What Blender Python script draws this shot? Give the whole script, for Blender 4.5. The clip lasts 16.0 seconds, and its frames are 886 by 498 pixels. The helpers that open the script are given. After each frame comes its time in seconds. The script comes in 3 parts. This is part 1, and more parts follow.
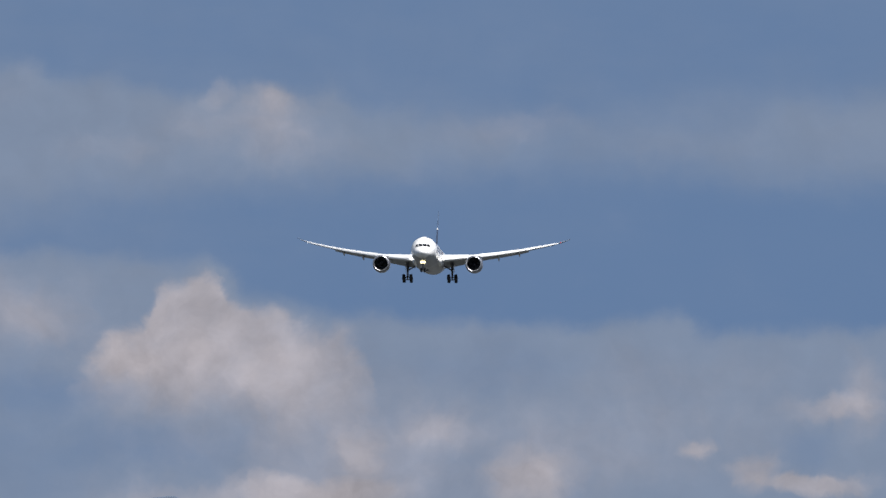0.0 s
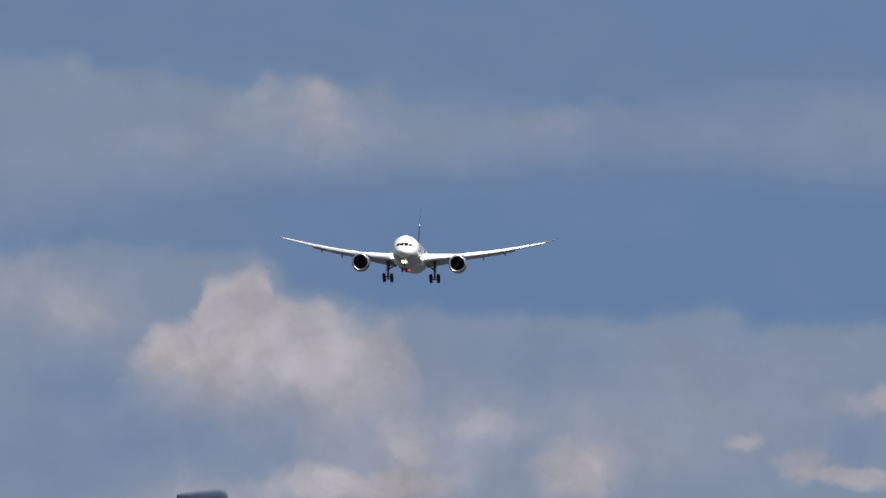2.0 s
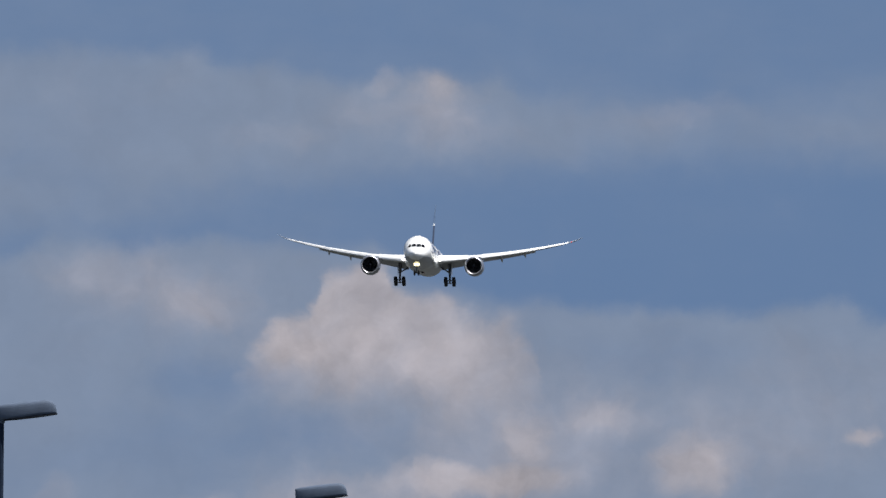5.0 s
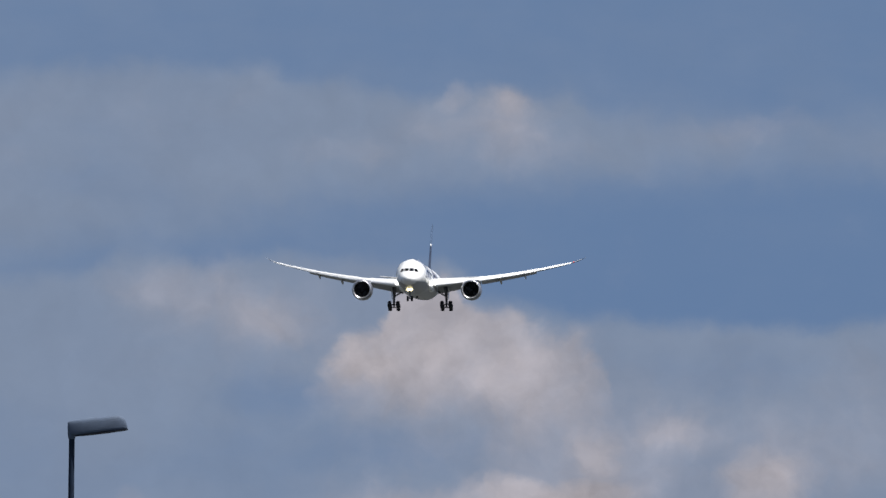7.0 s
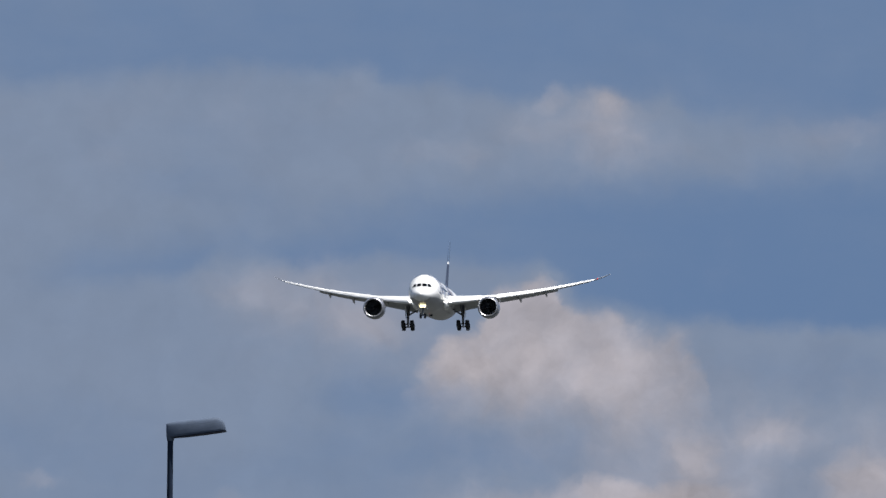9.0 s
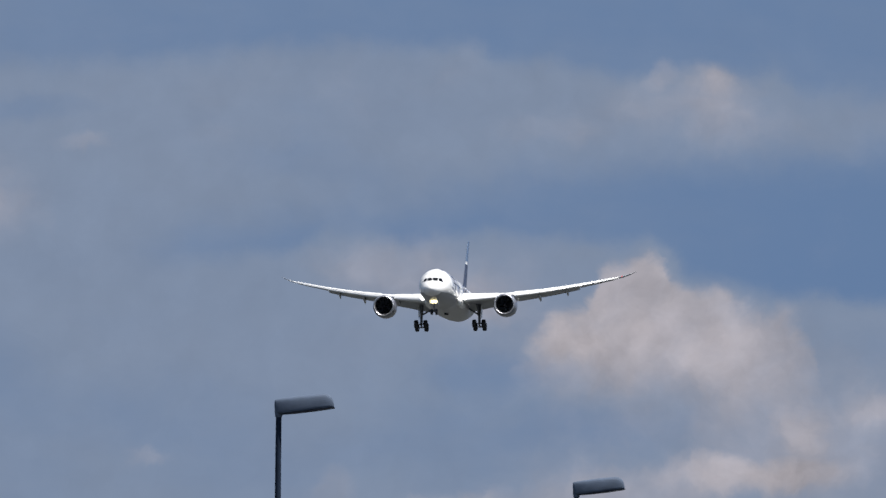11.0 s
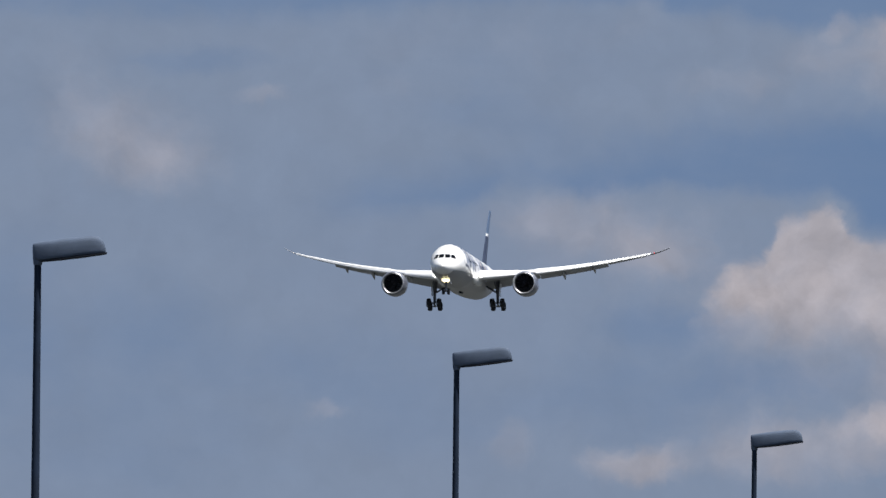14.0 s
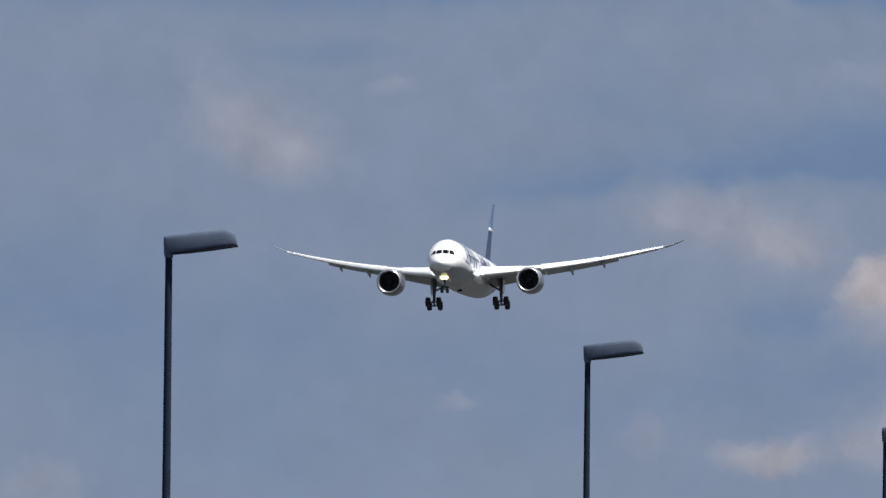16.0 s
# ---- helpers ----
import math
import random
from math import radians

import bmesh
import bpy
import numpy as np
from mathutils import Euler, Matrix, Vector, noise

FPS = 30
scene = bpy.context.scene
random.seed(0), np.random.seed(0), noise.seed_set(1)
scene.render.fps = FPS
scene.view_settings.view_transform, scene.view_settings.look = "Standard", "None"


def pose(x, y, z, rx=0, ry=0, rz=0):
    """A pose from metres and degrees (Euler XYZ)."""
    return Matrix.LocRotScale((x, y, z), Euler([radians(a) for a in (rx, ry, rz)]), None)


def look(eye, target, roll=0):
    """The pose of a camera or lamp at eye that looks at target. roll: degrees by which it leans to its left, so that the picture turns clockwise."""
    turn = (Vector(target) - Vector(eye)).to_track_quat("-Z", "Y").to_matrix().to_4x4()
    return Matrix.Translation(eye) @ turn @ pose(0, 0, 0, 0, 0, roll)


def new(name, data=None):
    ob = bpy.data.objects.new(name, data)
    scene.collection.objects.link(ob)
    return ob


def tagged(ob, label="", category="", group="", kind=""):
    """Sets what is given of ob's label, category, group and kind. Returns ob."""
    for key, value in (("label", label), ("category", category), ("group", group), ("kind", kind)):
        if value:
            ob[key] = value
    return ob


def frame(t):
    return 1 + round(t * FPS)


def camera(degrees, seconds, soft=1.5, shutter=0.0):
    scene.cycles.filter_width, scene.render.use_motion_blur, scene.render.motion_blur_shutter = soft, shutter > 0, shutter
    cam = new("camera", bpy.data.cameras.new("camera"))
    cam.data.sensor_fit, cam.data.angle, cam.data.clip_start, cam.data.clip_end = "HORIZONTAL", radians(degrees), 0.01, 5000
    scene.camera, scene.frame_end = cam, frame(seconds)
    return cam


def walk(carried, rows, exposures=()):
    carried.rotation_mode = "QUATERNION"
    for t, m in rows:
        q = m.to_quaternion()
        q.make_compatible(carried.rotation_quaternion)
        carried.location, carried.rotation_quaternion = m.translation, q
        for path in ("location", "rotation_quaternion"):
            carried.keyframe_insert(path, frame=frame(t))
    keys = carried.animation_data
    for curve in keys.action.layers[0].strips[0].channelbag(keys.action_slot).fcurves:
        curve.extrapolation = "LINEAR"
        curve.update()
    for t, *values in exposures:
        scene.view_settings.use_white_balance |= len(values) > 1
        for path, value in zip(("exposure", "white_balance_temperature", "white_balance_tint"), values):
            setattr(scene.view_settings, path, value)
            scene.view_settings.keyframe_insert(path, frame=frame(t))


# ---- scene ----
# Long-lens view of an airliner on its landing approach over a car park with street lamps.
EYE = Vector((0.0, 0.0, 1.7))
LENS = 3.5
cam = camera(LENS, 16.0, soft=1.5)

# seconds, azimuth to the right of +y, elevation (degrees)
VIEW = [
    (0.0, 2.4107, 2.6757),
    (0.5, 2.3272, 2.6807),
    (1.0, 2.2563, 2.6972),
    (1.5, 2.2245, 2.6972),
    (2.0, 2.2247, 2.6455),
    (2.5, 2.1649, 2.6124),
    (3.0, 2.0953, 2.5869),
    (3.5, 2.0513, 2.5759),
    (4.0, 1.9564, 2.5849),
    (6.5, 1.5313, 2.6660),
    (7.0, 1.4765, 2.6757),
    (7.5, 1.4055, 2.6792),
    (8.0, 1.3022, 2.6910),
    (8.5, 1.1859, 2.6899),
    (9.0, 1.0869, 2.6783),
    (11.5, 0.5480, 2.5501),
    (12.0, 0.4382, 2.5183),
    (12.5, 0.3300, 2.4799),
    (13.0, 0.2104, 2.4255),
    (13.5, 0.0759, 2.3798),
    (14.0, -0.0418, 2.3865),
    (14.5, -0.1885, 2.3714),
    (15.0, -0.3261, 2.3672),
    (15.5, -0.4565, 2.3654),
    (16.0, -0.5594, 2.3520),
]


def sight(az, el, dist=100.0):
    a, e = radians(az), radians(el)
    return EYE + dist * Vector((math.tan(a), 1.0, math.tan(e)))


walk(cam, [(t, look(EYE, sight(az, el), 0.59)) for t, az, el in VIEW])

# ---- light ----
SUN_EL, SUN_AZ = 64.0, 118.0        # degrees; azimuth clockwise from +y
SKY_LEVEL = 0.76
scene.view_settings.exposure = 0.4
sun_data = bpy.data.lights.new("sun", "SUN")
sun_data.energy, sun_data.angle, sun_data.color = 5.0, radians(0.6), (1.0, 0.965, 0.91)
sun = new("sun", sun_data)
a, e = radians(SUN_AZ), radians(SUN_EL)
sun.matrix_world = look((0, 0, 400), Vector((0, 0, 400)) - Vector((math.sin(a) * math.cos(e), math.cos(a) * math.cos(e), math.sin(e))))


class Nodes:
    """Short hand for building node trees."""

    def __init__(self, tree):
        self.tree = tree
        tree.nodes.clear()

    def add(self, kind, ins=None, **props):
        n = self.tree.nodes.new(kind)
        for k, v in props.items():
            setattr(n, k, v)
        for k, v in (ins or {}).items():
            if isinstance(v, bpy.types.NodeSocket):
                self.tree.links.new(v, n.inputs[k])
            else:
                n.inputs[k].default_value = v
        return n

    def math(self, op, a, b=0.0, clamp=False):
        return self.add("ShaderNodeMath", {0: a, 1: b}, operation=op, use_clamp=clamp).outputs[0]

    def ramp(self, fac, *stops):
        n = self.add("ShaderNodeValToRGB", {0: fac})
        while len(n.color_ramp.elements) < len(stops):
            n.color_ramp.elements.new(0.5)
        for el, (p, c) in zip(n.color_ramp.elements, stops):
            el.position, el.color = p, (*c, 1)
        return n.outputs[0]

    def mix(self, fac, c1, c2, blend="MIX"):
        n = self.add("ShaderNodeMix", {"Factor": fac}, data_type="RGBA", blend_type=blend)
        for i, v in ((6, c1), (7, c2)):
            if isinstance(v, bpy.types.NodeSocket):
                self.tree.links.new(v, n.inputs[i])
            else:
                n.inputs[i].default_value = (*v, 1)
        return n.outputs[2]


def build_sky():
    """Broken cloud banks over a hazy blue sky, placed in an angular map: u to the right and v down, one unit about 2.2 degrees."""
    world = bpy.data.worlds.new("sky")
    scene.world = world
    world.use_nodes = True
    n = Nodes(world.node_tree)
    ray = n.add("ShaderNodeTexCoord").outputs["Generated"]
    xyz = n.add("ShaderNodeSeparateXYZ", {0: ray})
    az = n.math("ARCTAN2", xyz.outputs[0], xyz.outputs[1])
    el = n.math("ARCSINE", xyz.outputs[2])
    U = n.math("MULTIPLY", az, 25.66)
    V = n.math("SUBTRACT", 0.88, n.math("MULTIPLY", el, 25.66))
    P0 = n.add("ShaderNodeCombineXYZ", {0: U, 1: V}).outputs[0]

    def fbm(p, scale, detail=5.0, rough=0.55, stretch=(1, 1, 1), shift=(0, 0, 0)):
        m = n.add("ShaderNodeMapping", {0: p, "Location": shift, "Scale": stretch}).outputs[0]
        return n.add("ShaderNodeTexNoise", {"Vector": m, "Scale": scale, "Detail": detail, "Roughness": rough})

    def signed(noise_node):
        return n.math("SUBTRACT", noise_node.outputs["Fac"], 0.5)

    def warped(p, scale, amount, detail, rough, shift):
        w = fbm(p, scale, detail, rough, shift=shift).outputs["Color"]
        off = n.add("ShaderNodeVectorMath", {0: w, 1: (-0.5, -0.5, -0.5)}, operation="ADD").outputs[0]
        return n.add("ShaderNodeVectorMath", {0: off, 1: (amount, amount * 0.8, 0.0), 2: p}, operation="MULTIPLY_ADD").outputs[0]

    def smooth(value, lo, hi, start=0.0, end=1.0):
        return n.add("ShaderNodeMapRange", {0: value, 1: lo, 2: hi, 3: start, 4: end}, interpolation_type="SMOOTHSTEP").outputs[0]

    # billowing outlines: three sizes of warp
    P = warped(P0, 4.5, 0.070, 3.0, 0.5, (0, 0, 0))
    P = warped(P, 14.0, 0.050, 4.0, 0.55, (3, 7, 0))
    P = warped(P, 38.0, 0.016, 3.0, 0.55, (8, 1, 0))
    split = n.add("ShaderNodeSeparateXYZ", {0: P})
    pu, pv = split.outputs[0], split.outputs[1]
    loose = warped(P, 6.5, 0.110, 4.0, 0.6, (4, 2, 0))

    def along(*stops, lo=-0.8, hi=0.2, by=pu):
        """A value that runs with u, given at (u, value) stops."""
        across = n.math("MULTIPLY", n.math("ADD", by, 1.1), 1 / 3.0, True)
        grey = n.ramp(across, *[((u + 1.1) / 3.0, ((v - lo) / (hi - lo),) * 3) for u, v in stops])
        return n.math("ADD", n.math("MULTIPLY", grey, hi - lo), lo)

    def below(edge, lo, hi):
        """How far the sky lies below an edge: 0 above, 1 below."""
        return smooth(n.math("SUBTRACT", pv, edge), lo, hi)

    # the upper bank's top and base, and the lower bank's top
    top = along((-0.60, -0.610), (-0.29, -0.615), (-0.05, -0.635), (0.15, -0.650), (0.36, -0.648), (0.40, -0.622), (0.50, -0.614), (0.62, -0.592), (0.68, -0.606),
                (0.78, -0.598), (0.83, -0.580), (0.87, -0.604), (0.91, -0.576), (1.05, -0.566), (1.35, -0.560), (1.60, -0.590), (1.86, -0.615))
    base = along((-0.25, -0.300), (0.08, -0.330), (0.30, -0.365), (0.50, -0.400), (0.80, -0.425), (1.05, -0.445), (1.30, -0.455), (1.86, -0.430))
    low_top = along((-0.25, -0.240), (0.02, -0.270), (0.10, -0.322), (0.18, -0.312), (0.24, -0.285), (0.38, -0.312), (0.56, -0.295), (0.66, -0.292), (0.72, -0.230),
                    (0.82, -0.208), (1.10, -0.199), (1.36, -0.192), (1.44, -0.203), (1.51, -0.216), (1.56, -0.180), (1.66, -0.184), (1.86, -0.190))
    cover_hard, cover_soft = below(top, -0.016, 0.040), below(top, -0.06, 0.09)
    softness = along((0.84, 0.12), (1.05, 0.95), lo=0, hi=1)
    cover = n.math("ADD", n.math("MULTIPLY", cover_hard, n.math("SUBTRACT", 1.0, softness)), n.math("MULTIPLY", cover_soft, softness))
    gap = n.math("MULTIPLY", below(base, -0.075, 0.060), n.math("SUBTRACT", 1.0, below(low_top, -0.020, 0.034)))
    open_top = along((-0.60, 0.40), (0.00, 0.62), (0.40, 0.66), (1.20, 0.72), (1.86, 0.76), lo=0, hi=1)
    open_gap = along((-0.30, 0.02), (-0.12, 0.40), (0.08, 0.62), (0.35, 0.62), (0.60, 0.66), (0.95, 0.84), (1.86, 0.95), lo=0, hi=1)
    blue = n.math("ADD", n.math("MULTIPLY", n.math("SUBTRACT", 1.0, cover), open_top), n.math("MULTIPLY", gap, open_gap))
    total = {"blue": blue, "warm": 0.0}

    def puff(layer, u, v, ru, rv, w, core):
        """One soft lump of cloud, or of open sky; core is its even middle."""
        d = n.add("ShaderNodeVectorMath", {0: loose, 1: (1 / ru, 1 / rv, 0), 2: (-u / ru, -v / rv, 0)}, operation="MULTIPLY_ADD").outputs[0]
        r = n.add("ShaderNodeVectorMath", {0: d}, operation="LENGTH").outputs["Value"]
        total[layer] = n.math("ADD", total[layer], smooth(r, core, 1.25, w, 0.0))

    # thin places where the blue shines through
    puff("blue", 1.50, -0.510, 0.60, 0.070, 0.18, 0.10)
    puff("blue", 0.38, -0.065, 0.16, 0.050, 0.34, 0.20)
    puff("blue", 0.36, 0.050, 0.26, 0.110, 0.30, 0.20)
    puff("blue", 0.62, 0.040, 0.20, 0.050, 0.24, 0.20)
    puff("blue", 1.18, -0.110, 0.20, 0.060, 0.24, 0.20)
    puff("blue", 1.72, 0.030, 0.070, 0.045, 0.34, 0.20)
    puff("blue", -0.90, -0.080, 0.30, 0.200, 0.34, 0.20)
    puff("blue", -0.60, 0.120, 0.40, 0.200, 0.20, 0.10)
    puff("blue", -0.52, -0.060, 0.16, 0.110, 0.24, 0.20)
    puff("blue", -0.20, 0.010, 0.26, 0.080, 0.20, 0.20)
    puff("blue", -0.48, -0.525, 0.16, 0.035, 0.34, 0.20)
    puff("blue", 0.05, -0.420, 0.20, 0.060, 0.22, 0.20)
    puff("blue", -0.02, 0.100, 0.30, 0.100, 0.20, 0.20)
    # the upper bank's sunlit lumps
    puff("warm", 0.770, -0.570, 0.060, 0.034, 0.34, 0.05)
    puff("warm", 0.680, -0.590, 0.040, 0.030, 0.26, 0.20)
    puff("warm", 0.710, -0.545, 0.150, 0.070, 0.20, 0.05)
    puff("warm", 0.790, -0.520, 0.070, 0.060, 0.14, 0.05)
    puff("warm", 0.800, -0.500, 0.130, 0.080, 0.16, 0.10)
    puff("warm", 0.620, -0.520, 0.180, 0.080, 0.12, 0.10)
    puff("warm", 0.460, -0.480, 0.130, 0.040, 0.22, 0.10)
    puff("warm", 0.340, -0.600, 0.080, 0.060, 0.14, 0.10)
    puff("warm", 1.180, -0.530, 0.190, 0.040, 0.20, 0.10)
    puff("warm", 1.500, -0.510, 0.300, 0.050, 0.12, 0.10)
    puff("warm", -0.580, -0.385, 0.200, 0.120, 0.24, 0.05)
    puff("warm", -0.650, -0.420, 0.160, 0.130, 0.17, 0.10)
    puff("warm", -0.500, -0.340, 0.120, 0.070, 0.20, 0.15)
    puff("warm", -0.340, -0.452, 0.055, 0.024, 0.30, 0.15)
    puff("warm", -0.110, -0.470, 0.100, 0.040, 0.12, 0.15)
    puff("warm", -0.850, -0.560, 0.300, 0.100, 0.08, 0.15)
    puff("warm", 0.000, -0.560, 0.300, 0.080, 0.10, 0.15)
    # the great cumulus: brightest along its crest, fading to its base
    curl = warped(warped(P0, 7.0, 0.130, 4.0, 0.55, (6, 5, 0)), 26.0, 0.034, 4.0, 0.6, (2, 3, 0))
    curl_split = n.add("ShaderNodeSeparateXYZ", {0: curl})
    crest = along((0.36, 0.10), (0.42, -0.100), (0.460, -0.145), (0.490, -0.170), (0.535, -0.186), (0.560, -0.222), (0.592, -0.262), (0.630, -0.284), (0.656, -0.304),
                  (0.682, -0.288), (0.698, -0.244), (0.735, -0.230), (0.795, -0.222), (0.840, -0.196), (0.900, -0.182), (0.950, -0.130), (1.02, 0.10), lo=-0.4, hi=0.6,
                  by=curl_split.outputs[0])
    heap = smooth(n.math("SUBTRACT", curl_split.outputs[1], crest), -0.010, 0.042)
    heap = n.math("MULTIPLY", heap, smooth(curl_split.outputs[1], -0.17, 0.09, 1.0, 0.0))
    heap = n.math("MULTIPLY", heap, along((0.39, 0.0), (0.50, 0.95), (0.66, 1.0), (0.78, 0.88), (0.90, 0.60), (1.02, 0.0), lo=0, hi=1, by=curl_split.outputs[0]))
    total["warm"] = n.math("ADD", total["warm"], n.math("MULTIPLY", heap, 0.70))
    puff("warm", 0.520, -0.125, 0.075, 0.045, 0.22, 0.20)
    puff("warm", 0.620, -0.080, 0.130, 0.070, 0.16, 0.20)
    puff("warm", 0.800, -0.070, 0.110, 0.080, 0.18, 0.20)
    puff("warm", 0.385, -0.175, 0.110, 0.060, 0.24, 0.10)
    puff("warm", 0.260, -0.230, 0.220, 0.090, 0.24, 0.10)
    puff("warm", 0.130, -0.260, 0.100, 0.060, 0.12, 0.10)
    # lower lumps
    puff("warm", 0.925, 0.030, 0.045, 0.070, 0.24, 0.15)
    puff("warm", 1.050, -0.010, 0.080, 0.050, 0.18, 0.15)
    puff("warm", 1.110, 0.010, 0.090, 0.040, 0.16, 0.15)
    puff("warm", 1.235, 0.085, 0.095, 0.060, 0.42, 0.20)
    puff("warm", 1.760, -0.040, 0.080, 0.035, 0.36, 0.20)
    puff("warm", 1.830, -0.060, 0.070, 0.100, 0.40, 0.20)
    puff("warm", 1.740, 0.090, 0.130, 0.026, 0.62, 0.25)
    puff("warm", 1.630, 0.065, 0.050, 0.030, 0.42, 0.20)
    puff("warm", 1.535, 0.030, 0.032, 0.022, 0.42, 0.20)
    puff("warm", 0.830, 0.115, 0.200, 0.035, 0.42, 0.20)
    puff("warm", 0.620, 0.170, 0.200, 0.070, 0.35, 0.20)
    puff("warm", 0.330, 0.180, 0.110, 0.050, 0.50, 0.20)
    puff("warm", 0.100, 0.160, 0.060, 0.050, 0.24, 0.20)
    puff("warm", -0.220, 0.098, 0.045, 0.022, 0.24, 0.20)
    puff("warm", -0.950, 0.250, 0.110, 0.060, 0.30, 0.20)
    puff("warm", 0.860, 0.090, 0.300, 0.130, 0.22, 0.20)
    puff("warm", 0.480, 0.130, 0.160, 0.100, 0.16, 0.20)
    puff("warm", 0.960, -0.480, 0.300, 0.060, 0.10, 0.10)
    puff("warm", 1.450, -0.120, 0.400, 0.060, 0.10, 0.20)
    puff("warm", 1.100, 0.060, 0.400, 0.160, 0.22, 0.20)
    puff("warm", 0.950, -0.100, 0.300, 0.120, 0.16, 0.10)
    puff("warm", 0.350, -0.180, 0.350, 0.160, 0.14, 0.10)
    puff("warm", 1.500, 0.000, 0.340, 0.150, 0.22, 0.20)

    # relief of the billows lit from the upper left, streaks, and broad uneven banks everywhere
    relief = n.math("SUBTRACT", fbm(P, 8.0, 5.0, 0.55).outputs["Fac"], fbm(P, 8.0, 5.0, 0.55, shift=(0.14, 0.30, 0)).outputs["Fac"])
    curds = n.math("SUBTRACT", fbm(P, 24.0, 4.0, 0.55).outputs["Fac"], fbm(P, 24.0, 4.0, 0.55, shift=(0.18, 0.34, 0)).outputs["Fac"])
    streak = signed(fbm(P, 9.0, 5.0, 0.55, (1.0, 0.5, 1)))
    veil = signed(fbm(P0, 3.2, 6.0, 0.6, (0.45, 1.6, 1), (2, 9, 0)))
    broad = signed(fbm(P0, 1.3, 5.0, 0.55, (0.5, 1.5, 1), (5, 2, 0)))
    mottle = signed(fbm(P0, 11.0, 5.0, 0.55, (0.7, 1.1, 1), (1, 4, 0)))
    blue = total["blue"]
    for layer, share in ((broad, 0.24), (veil, 0.46), (mottle, 0.22), (streak, 0.14)):
        blue = n.math("ADD", blue, n.math("MULTIPLY", layer, share))
    blue = smooth(blue, -0.12, 1.00)
    warm = total["warm"]
    for layer, share in ((streak, 0.32), (mottle, -0.24), (veil, 0.10)):
        warm = n.math("ADD", warm, n.math("MULTIPLY", layer, share))
    warm = smooth(warm, 0.02, 0.98)
    relief = n.math("ADD", n.math("MULTIPLY", relief, 0.50), n.math("MULTIPLY", curds, 0.14))
    light = n.math("MULTIPLY", relief, n.math("ADD", n.math("MULTIPLY", warm, 1.1), n.math("MULTIPLY", n.math("SUBTRACT", 1.0, blue), 0.30)))

    low = n.mix(blue, (0.212, 0.267, 0.374), (0.126, 0.206, 0.362))
    low = n.mix(warm, low, (0.430, 0.400, 0.430))
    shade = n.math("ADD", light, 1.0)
    low = n.mix(1.0, low, n.add("ShaderNodeCombineXYZ", {0: shade, 1: shade, 2: shade}).outputs[0], "MULTIPLY")
    # the rest of the sky: blue above, with the same kind of cloud
    sky = n.add("ShaderNodeTexSky", sky_type="NISHITA", sun_disc=False, sun_elevation=radians(SUN_EL), sun_rotation=radians(SUN_AZ),
                air_density=1.2, dust_density=1.5).outputs[0]
    sky = n.mix(1.0, sky, (0.085, 0.085, 0.085), "MULTIPLY")
    high = n.add("ShaderNodeTexNoise", {"Vector": ray, "Scale": 3.0, "Detail": 6.0, "Roughness": 0.6}).outputs["Fac"]
    high = n.mix(smooth(high, 0.48, 0.66), sky, (0.42, 0.43, 0.47))
    lift = smooth(el, 0.07, 0.30)
    colour = n.mix(lift, low, high)
    bg = n.add("ShaderNodeBackground", {0: colour, 1: SKY_LEVEL}).outputs[0]
    n.add("ShaderNodeOutputWorld", {0: bg})


build_sky()

# ---- materials ----
def paint(name, base, rough=0.35, metal=0.0, vary=0.06, scale=1.5, bump=0.0, coat=0.0, spec=0.5):
    """Paint, plastic or metal with broad soiling and fine grain."""
    m = bpy.data.materials.new(name)
    m.use_nodes = True
    n = Nodes(m.node_tree)
    p = n.add("ShaderNodeTexCoord").outputs["Object"]
    big = n.add("ShaderNodeTexNoise", {"Vector": p, "Scale": scale, "Detail": 5.0, "Roughness": 0.6}).outputs["Fac"]
    fine = n.add("ShaderNodeTexNoise", {"Vector": p, "Scale": scale * 14, "Detail": 3.0}).outputs["Fac"]
    both = n.math("ADD", n.math("MULTIPLY", big, 0.7), n.math("MULTIPLY", fine, 0.3))
    dark = tuple(c * (1 - 2 * vary) for c in base)
    light = tuple(min(1, c * (1 + 2 * vary)) for c in base)
    col = n.ramp(both, (0.3, dark), (0.7, light))
    r = n.add("ShaderNodeMapRange", {0: both, 1: 0.3, 2: 0.7, 3: rough * 0.8, 4: min(1, rough * 1.25)}).outputs[0]
    ins = {"Base Color": col, "Roughness": r, "Metallic": metal, "Coat Weight": coat, "Coat Roughness": 0.1, "Specular IOR Level": spec}
    if bump:
        ins["Normal"] = n.add("ShaderNodeBump", {"Strength": bump, "Distance": 0.02, "Height": fine}).outputs[0]
    n.add("ShaderNodeOutputMaterial", {0: n.add("ShaderNodeBsdfPrincipled", ins).outputs[0]})
    return m


def glow(name, colour, strength):
    m = bpy.data.materials.new(name)
    m.use_nodes = True
    n = Nodes(m.node_tree)
    n.add("ShaderNodeOutputMaterial", {0: n.add("ShaderNodeEmission", {0: (*colour, 1), 1: strength}).outputs[0]})
    return m


